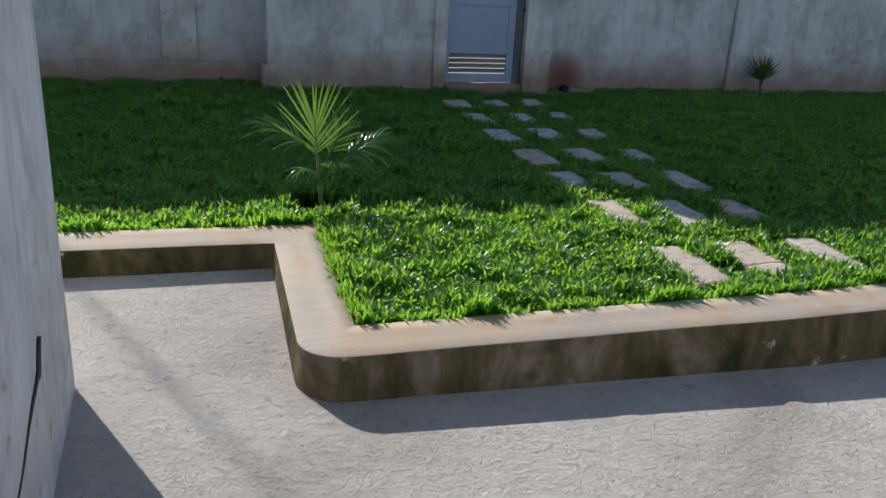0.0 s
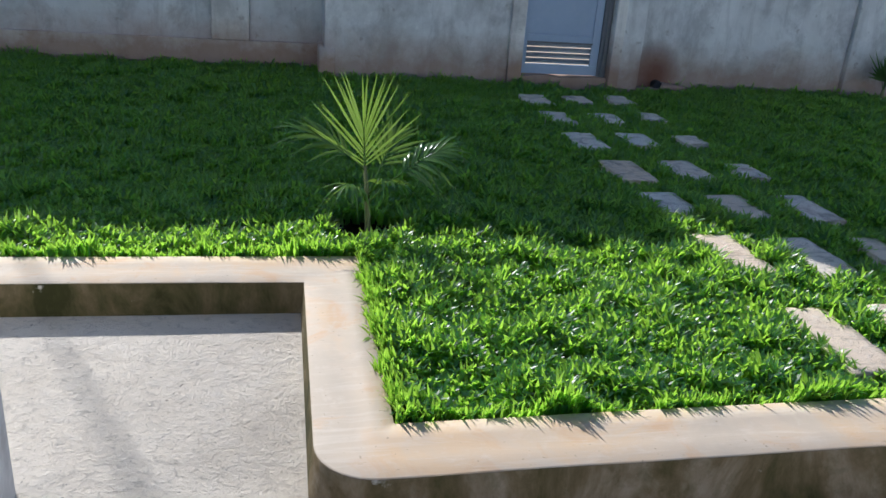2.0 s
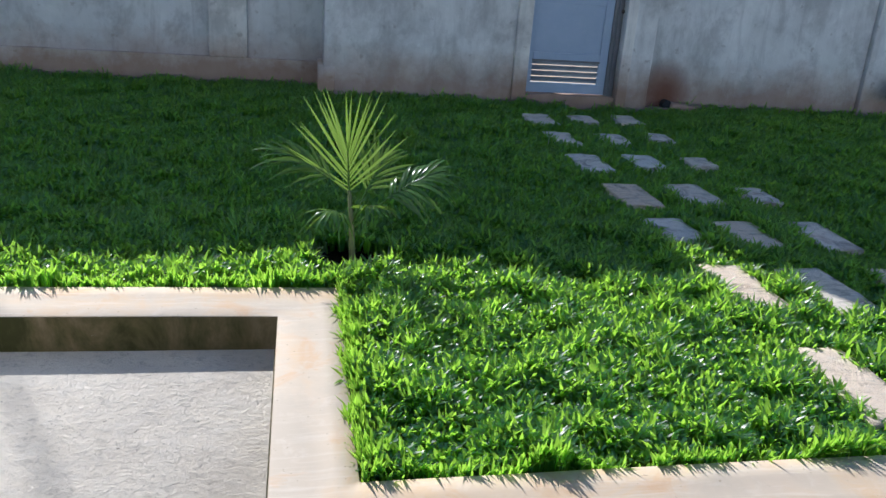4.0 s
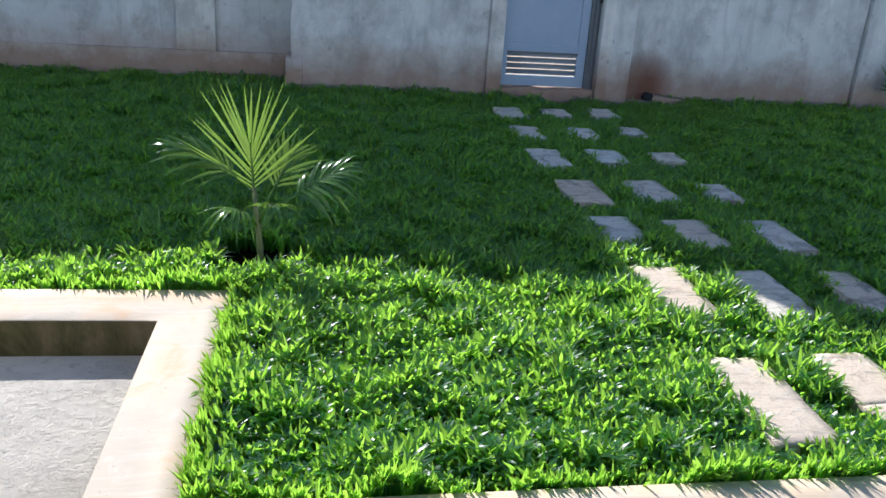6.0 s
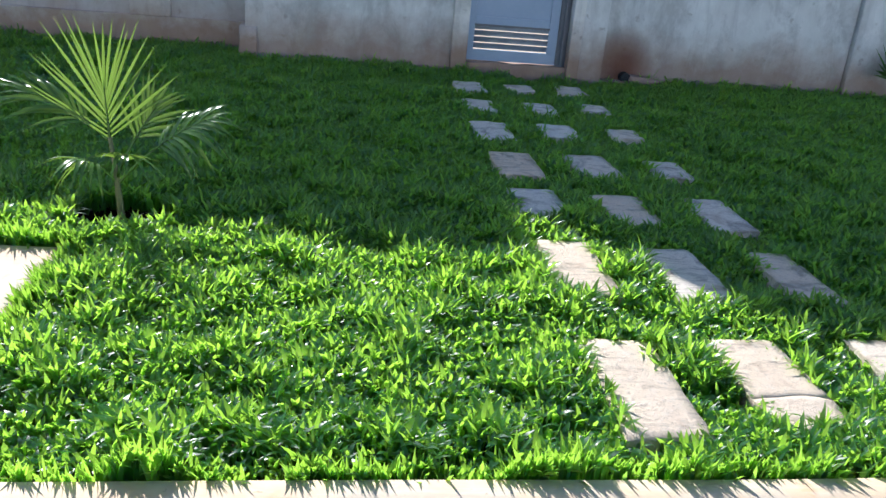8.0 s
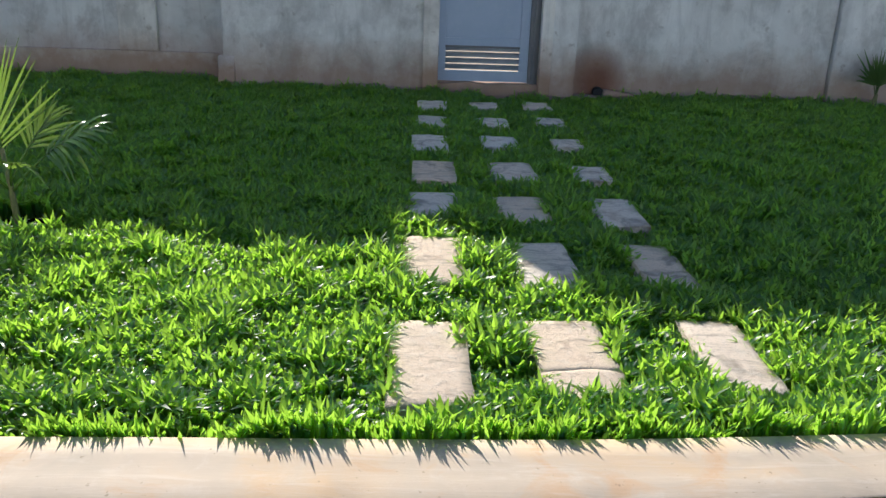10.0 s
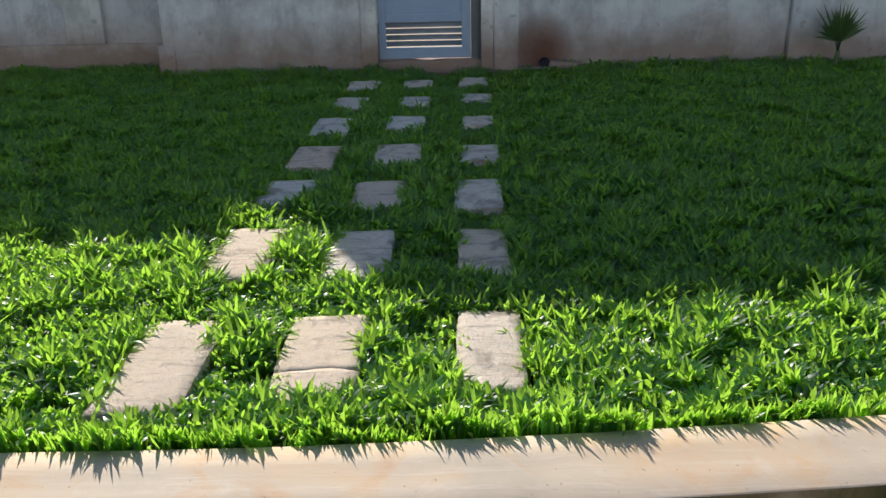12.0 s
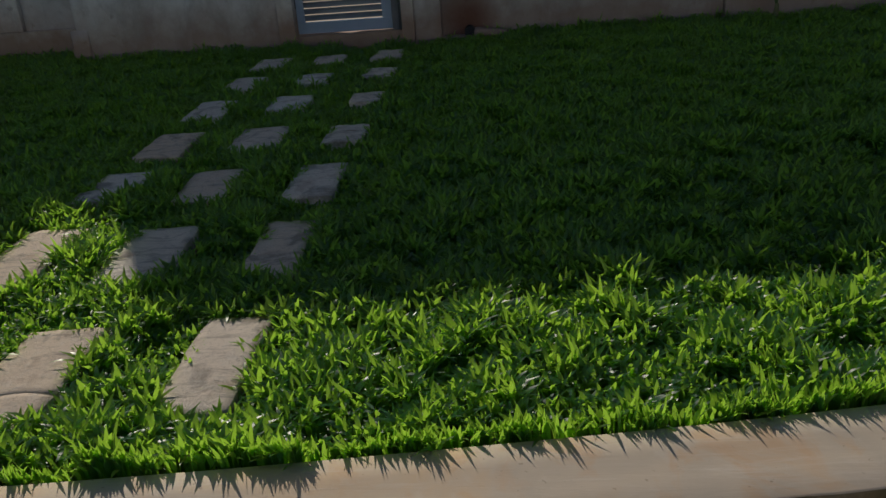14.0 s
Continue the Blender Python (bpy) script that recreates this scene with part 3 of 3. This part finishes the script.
def frond(parent, start, way, length, droop, n, leaf, spread=(60, 8), width=0.014, mat=None, seed=0, face=None, bare=0.28, hang=0.1):
    """A feather frond: a curved rib with paired leaflets, opening towards the face direction."""
    rng = random.Random(seed)
    rib = []
    steps = 14
    for i in range(steps + 1):
        t = i / steps
        rib.append(start + way * (length * t) + Vector((0, 0, -droop * length * t * t)))
    bm = bmesh.new()
    tube(bm, rib, [0.005 * (1 - 0.8 * i / steps) + 0.001 for i in range(steps + 1)], 6)
    for i in range(n):
        t = bare + (1 - bare) * (i + 0.5) / n
        k = min(int(t * steps), steps - 1)
        p = rib[k].lerp(rib[k + 1], t * steps - k)
        d = (rib[k + 1] - rib[k]).normalized()
        f = face if face is not None else Vector((0, 0, 1))
        side = d.cross(f).normalized()
        f = side.cross(d)
        for sgn in (-1, 1):
            u = (t - bare) / (1 - bare)
            a = radians(spread[0] + (spread[1] - spread[0]) * u + rng.uniform(-5, 5))
            lw = (d * math.cos(a) + side * sgn * math.sin(a) + f * rng.uniform(-0.05, 0.18)).normalized()
            ll = leaf * (0.70 + 0.42 * math.sin(math.pi * min(1, u * 0.8 + 0.15))) * rng.uniform(0.88, 1.1)
            leaflet(bm, p, lw, ll, width * rng.uniform(0.8, 1.15), hang * rng.uniform(0.4, 1.6), f)
    return part("frond", bm, mat, parent)


def feather_palm():
    palm = new("feather_palm")
    palm.location = (1.118, 5.05, SOIL_Z + 0.02)
    tagged(palm, "young feather palm with arching yellow-green fronds in the lawn", "palm")
    V = Vector
    bm = bmesh.new()
    tube(bm, [V((0.014, 0, -0.04)), V((0.010, 0, 0.08)), V((0.002, 0, 0.22)), V((-0.012, 0, 0.36))], [0.017, 0.014, 0.011, 0.008], 10)
    part("stem", bm, BARK, palm)
    toward = V((0.06, -1, 0.30)).normalized()
    top = V((-0.012, 0, 0.34))
    # the upright fan, then the long arching fronds and the short nodding ones
    frond(palm, top, V((-0.06, 0.04, 1)).normalized(), 0.20, 0.0, 11, 0.335, (56, 3), 0.0100, PALM_LEAF, 1, toward, 0.05, 0.03)
    frond(palm, top, V((-0.84, 0.02, 0.84)).normalized(), 0.34, 0.22, 11, 0.235, (42, 6), 0.0145, PALM_LEAF, 2, V((0.2, -0.50, 0.85)).normalized(), 0.30, 0.30)
    frond(palm, V((0.008, 0, 0.18)), V((0.78, -0.06, 0.92)).normalized(), 0.52, 0.24, 11, 0.205, (62, 14), 0.0155, PALM_LEAF, 3, V((-0.1, -0.50, 0.85)).normalized(), 0.45, 0.50)
    frond(palm, V((0.006, 0, 0.20)), V((0.30, -0.50, 0.90)).normalized(), 0.26, 0.34, 6, 0.17, (58, 16), 0.0150, PALM_LEAF, 4, V((0, 0.2, 1)).normalized(), 0.50, 0.65)
    frond(palm, V((0.004, 0, 0.18)), V((-0.42, -0.42, 0.88)).normalized(), 0.26, 0.36, 6, 0.18, (56, 16), 0.0150, PALM_LEAF, 5, V((0, 0.1, 1)).normalized(), 0.50, 0.80)
    frond(palm, V((0.006, 0, 0.22)), V((0.42, 0.34, 0.95)).normalized(), 0.34, 0.16, 8, 0.19, (50, 10), 0.0135, PALM_LEAF, 6, V((-0.2, -0.9, 0.4)).normalized(), 0.45, 0.20)
    return palm


feather_palm()


def fan_palm():
    palm = new("fan_palm")
    palm.location = (6.73, 8.86, LAWN - 0.01)
    palm.scale = (0.95, 0.95, 1.15)
    tagged(palm, "small dark green fan palm at the foot of the wall", "palm")
    bm = bmesh.new()
    tube(bm, [Vector((0, 0, -0.03)), Vector((0, 0, 0.08)), Vector((0.005, 0, 0.12))], [0.022, 0.020, 0.014], 10)
    part("stem", bm, BARK, palm)
    rng = random.Random(9)
    for i in range(7):
        a = 2 * math.pi * i / 7 + 0.3
        lean = 0.10 + 0.42 * (i % 3) / 2
        way = Vector((math.cos(a) * lean, math.sin(a) * lean * 0.6, 1)).normalized()
        hub = Vector((0, 0, 0.10)) + way * 0.09
        bm = bmesh.new()
        tube(bm, [Vector((0, 0, 0.09)), hub], [0.005, 0.004], 6)
        side = way.cross(Vector((0, -1, 0.2))).normalized()
        for k in range(10):
            b = radians(-58 + 116 * k / 9)
            d = (way * math.cos(b) + side * math.sin(b) + Vector((0, rng.uniform(-0.15, 0.15), 0))).normalized()
            leaflet(bm, hub, d, rng.uniform(0.22, 0.34) * (1 - 0.25 * abs(b)), 0.017, rng.uniform(0.02, 0.2), Vector((0, -1, 0.2)))
        part("frond", bm, PALM_DARK, palm)
    return palm


fan_palm()


# ---- grass ----
def grass(name, x0, x1, y0, y1, per_m2, long, wide, seed, label, rim_only=False):
    """Broad short blades, each bent in two steps, bedded over the soil and around stones and stems."""
    rng = np.random.default_rng(seed)
    n = int((x1 - x0) * (y1 - y0) * per_m2)
    x, y = rng.uniform(x0, x1, n), rng.uniform(y0, y1, n)
    tuft = rng.uniform(0, 1, n) < 0.75            # most blades gather in tufts
    tx, ty = np.round(x / 0.035) * 0.035, np.round(y / 0.035) * 0.035
    jx = 0.016 * np.sin(tx * 977.0 + ty * 631.0)
    jy = 0.016 * np.sin(tx * 523.0 - ty * 811.0)
    x = np.where(tuft, tx + jx + rng.normal(0, 0.006, n), x)
    y = np.where(tuft, ty + jy + rng.normal(0, 0.006, n), y)
    ragged = 0.022 * np.sin(x * 41 + y * 17) + 0.014 * np.sin(x * 97 - y * 53)
    keep = (y > front(x) + 0.252 + 0.3 * ragged) & ~((x < 1.05 + 0.5 * ragged) & (y < 4.69 + 0.4 * ragged))
    for sx0, sx1, sy0, sy1, _, _ in STONES:
        e = 1.1 * ragged + 0.006
        keep &= ~((x > sx0 - 0.004 - e) & (x < sx1 + 0.002 + e) & (y > sy0 - 0.015 + 1.1 * ragged) & (y < sy1 + 0.010))
    keep &= ~(((x - 1.13) / 0.20) ** 2 + ((y - 5.07) / 0.15) ** 2 < 1 + 8 * ragged)
    keep &= ~((y > np.where(x < 2.79, 8.992, 8.945)) & (x > 1.06) & (x < 4.135)) & (y < np.where(x < 1.06, 9.40, np.where(x > 6.45, 9.03, 9.08)))
    if rim_only:
        keep &= (y < front(x) + 0.275) & (x > 1.03) | (y < 4.715) & (x < 1.03) | (x < 1.085) & (y < 4.70)
    x, y = x[keep], y[keep]
    n = len(x)
    patch = 0.5 + 0.5 * np.sin(x * 5.3 + 1.7 * np.sin(y * 3.1)) * np.sin(y * 6.1 + 1.3 * np.sin(x * 4.3))
    cell = np.random.default_rng(77).uniform(0, 1, (211, 211))
    gx, gy = x / 0.12 + 0.4 * np.sin(y * 23), y / 0.12 + 0.4 * np.sin(x * 21)
    ix, iy = np.floor(gx).astype(int), np.floor(gy).astype(int)
    fx, fy = gx - ix, gy - iy
    fx, fy = fx * fx * (3 - 2 * fx), fy * fy * (3 - 2 * fy)
    pick = lambda p, q: cell[p % 211, q % 211]
    clump = (pick(ix, iy) * (1 - fx) + pick(ix + 1, iy) * fx) * (1 - fy) + (pick(ix, iy + 1) * (1 - fx) + pick(ix + 1, iy + 1) * fx) * fy
    L = long * rng.uniform(0.65, 1.2, n) * (0.85 + 0.25 * patch) * (0.38 + 1.15 * clump)
    W = wide * rng.uniform(0.7, 1.25, n)
    foot = np.where(x < 1.06, 9.40, np.where(x < 2.79, 8.99, np.where(x < 4.135, 8.945, 9.05)))
    L *= 1 + 0.9 * np.clip(1 - (foot - y) / 0.10, 0, 1) * rng.uniform(0, 1, n) ** 2      # missed by the mower along the wall
    az = rng.uniform(0, 2 * np.pi, n)
    tilt = np.clip(rng.normal(0.40, 0.26, n), 0.02, 1.20)
    bend = rng.uniform(0.10, 0.60, n)
    if rim_only:
        tilt, L = tilt * 0.6, long * rng.uniform(0.7, 1.25, n)
    # at the trimmed edge the blades stand upright, with a few strays over the kerb
    rim = (y < front(x) + 0.30) & (x > 1.0) | (y < 4.745) & (x < 1.03)
    flank = (x < 1.105) & (y < 4.72) & (x > 0.9)
    az = np.where(rim, -np.pi / 2 + rng.normal(0, 1.1, n), np.where(flank, np.pi + rng.normal(0, 0.9, n), az))
    stray = rng.uniform(0, 1, n) < 0.06
    tilt = np.where((rim | flank) & ~stray, np.abs(rng.normal(0.10, 0.16, n)), tilt)
    bend = np.where((rim | flank) & ~stray, rng.uniform(0.0, 0.35, n), bend)
    d = np.stack([np.cos(az), np.sin(az)], 1)
    turn = az + np.pi / 2 + rng.normal(0, 0.5, n)
    s = np.stack([np.cos(turn), np.sin(turn)], 1)
    out = np.zeros((n, 7, 3))
    z0 = LAWN + 0.030 * (clump - 0.35) + 0.012 * (patch - 0.5) + rng.uniform(-0.004, 0.012, n)
    z0 -= 0.030 * np.clip((x - 2.85) / 0.7, 0, 1) * np.clip((4.7 - x) / 0.8, 0, 1) * np.clip((y - 3.55) / 0.2, 0, 1)   # the turf dips along the path
    cx, cy, cz = x.copy(), y.copy(), z0.copy()
    for k, (frac, w) in enumerate(((0.0, 0.55), (0.36, 1.0), (0.36, 0.78))):
        ang = np.clip(tilt + bend * k * 0.8, 0, 1.7)
        cx, cy, cz = cx + d[:, 0] * np.sin(ang) * L * frac, cy + d[:, 1] * np.sin(ang) * L * frac, cz + np.cos(ang) * L * frac
        for m, sg in ((0, -1), (1, 1)):
            out[:, 2 * k + m] = np.stack([cx + sg * s[:, 0] * W * w / 2, cy + sg * s[:, 1] * W * w / 2, cz], 1)
    ang = np.clip(tilt + bend * 2.2, 0, 1.9)
    out[:, 6] = np.stack([cx + d[:, 0] * np.sin(ang) * L * 0.34, cy + d[:, 1] * np.sin(ang) * L * 0.34, cz + np.cos(ang) * L * 0.34], 1)
    out[:, :, 2] = np.maximum(out[:, :, 2], LAWN - 0.036)
    out[:, 0:2, 2] -= 0.05          # rooted in the soil below the turf
    base = (np.arange(n) * 7)[:, None]
    quads = np.concatenate([base + [0, 1, 3, 2], base + [2, 3, 5, 4]], 1).reshape(-1, 4)
    tris = base + [4, 5, 6]
    me = bpy.data.meshes.new(name)
    me.vertices.add(n * 7)
    me.vertices.foreach_set("co", out.ravel())
    loops = np.concatenate([quads.ravel(), tris.ravel()])
    me.loops.add(len(loops))
    me.loops.foreach_set("vertex_index", loops.astype(np.int32))
    nq, nt = len(quads), len(tris)
    me.polygons.add(nq + nt)
    me.polygons.foreach_set("loop_start", np.concatenate([np.arange(nq) * 4, nq * 4 + np.arange(nt) * 3]).astype(np.int32))
    me.polygons.foreach_set("use_smooth", np.ones(nq + nt, dtype=bool))
    me.update(calc_edges=True)
    me.validate()
    me.materials.append(GRASS)
    return tagged(new(name, me), label, "grass", kind="stuff")


grass("grass", -1.6, 7.5, 3.40, 5.6, 10500, 0.060, 0.0130, 3, "short broad-bladed bright green lawn grass")
grass("grass_far", -3.5, 9.5, 5.6, 9.45, 5400, 0.052, 0.0120, 5, "shaded broad-bladed green lawn grass before the wall")
grass("grass_fringe", 0.99, 6.2, 3.38, 4.70, 10000, 0.066, 0.0090, 13, "upright grass blades along the trimmed lawn edge", True)
grass("grass_fringe", -1.6, 1.05, 4.66, 4.74, 9000, 0.060, 0.0090, 14, "upright grass blades along the trimmed lawn edge", True)
grass("grass_edge", 7.5, 15.9, 3.40, 5.6, 1400, 0.08, 0.011, 7, "broad-bladed lawn grass running on beside the kerb")
grass("grass_right", 9.5, 15.9, 5.6, 9.05, 900, 0.08, 0.013, 9, "broad-bladed lawn grass before the far wall section")
grass("grass_left", -8.9, -1.6, 4.6, 9.4, 900, 0.08, 0.013, 8, "broad-bladed lawn grass along the boundary wall")
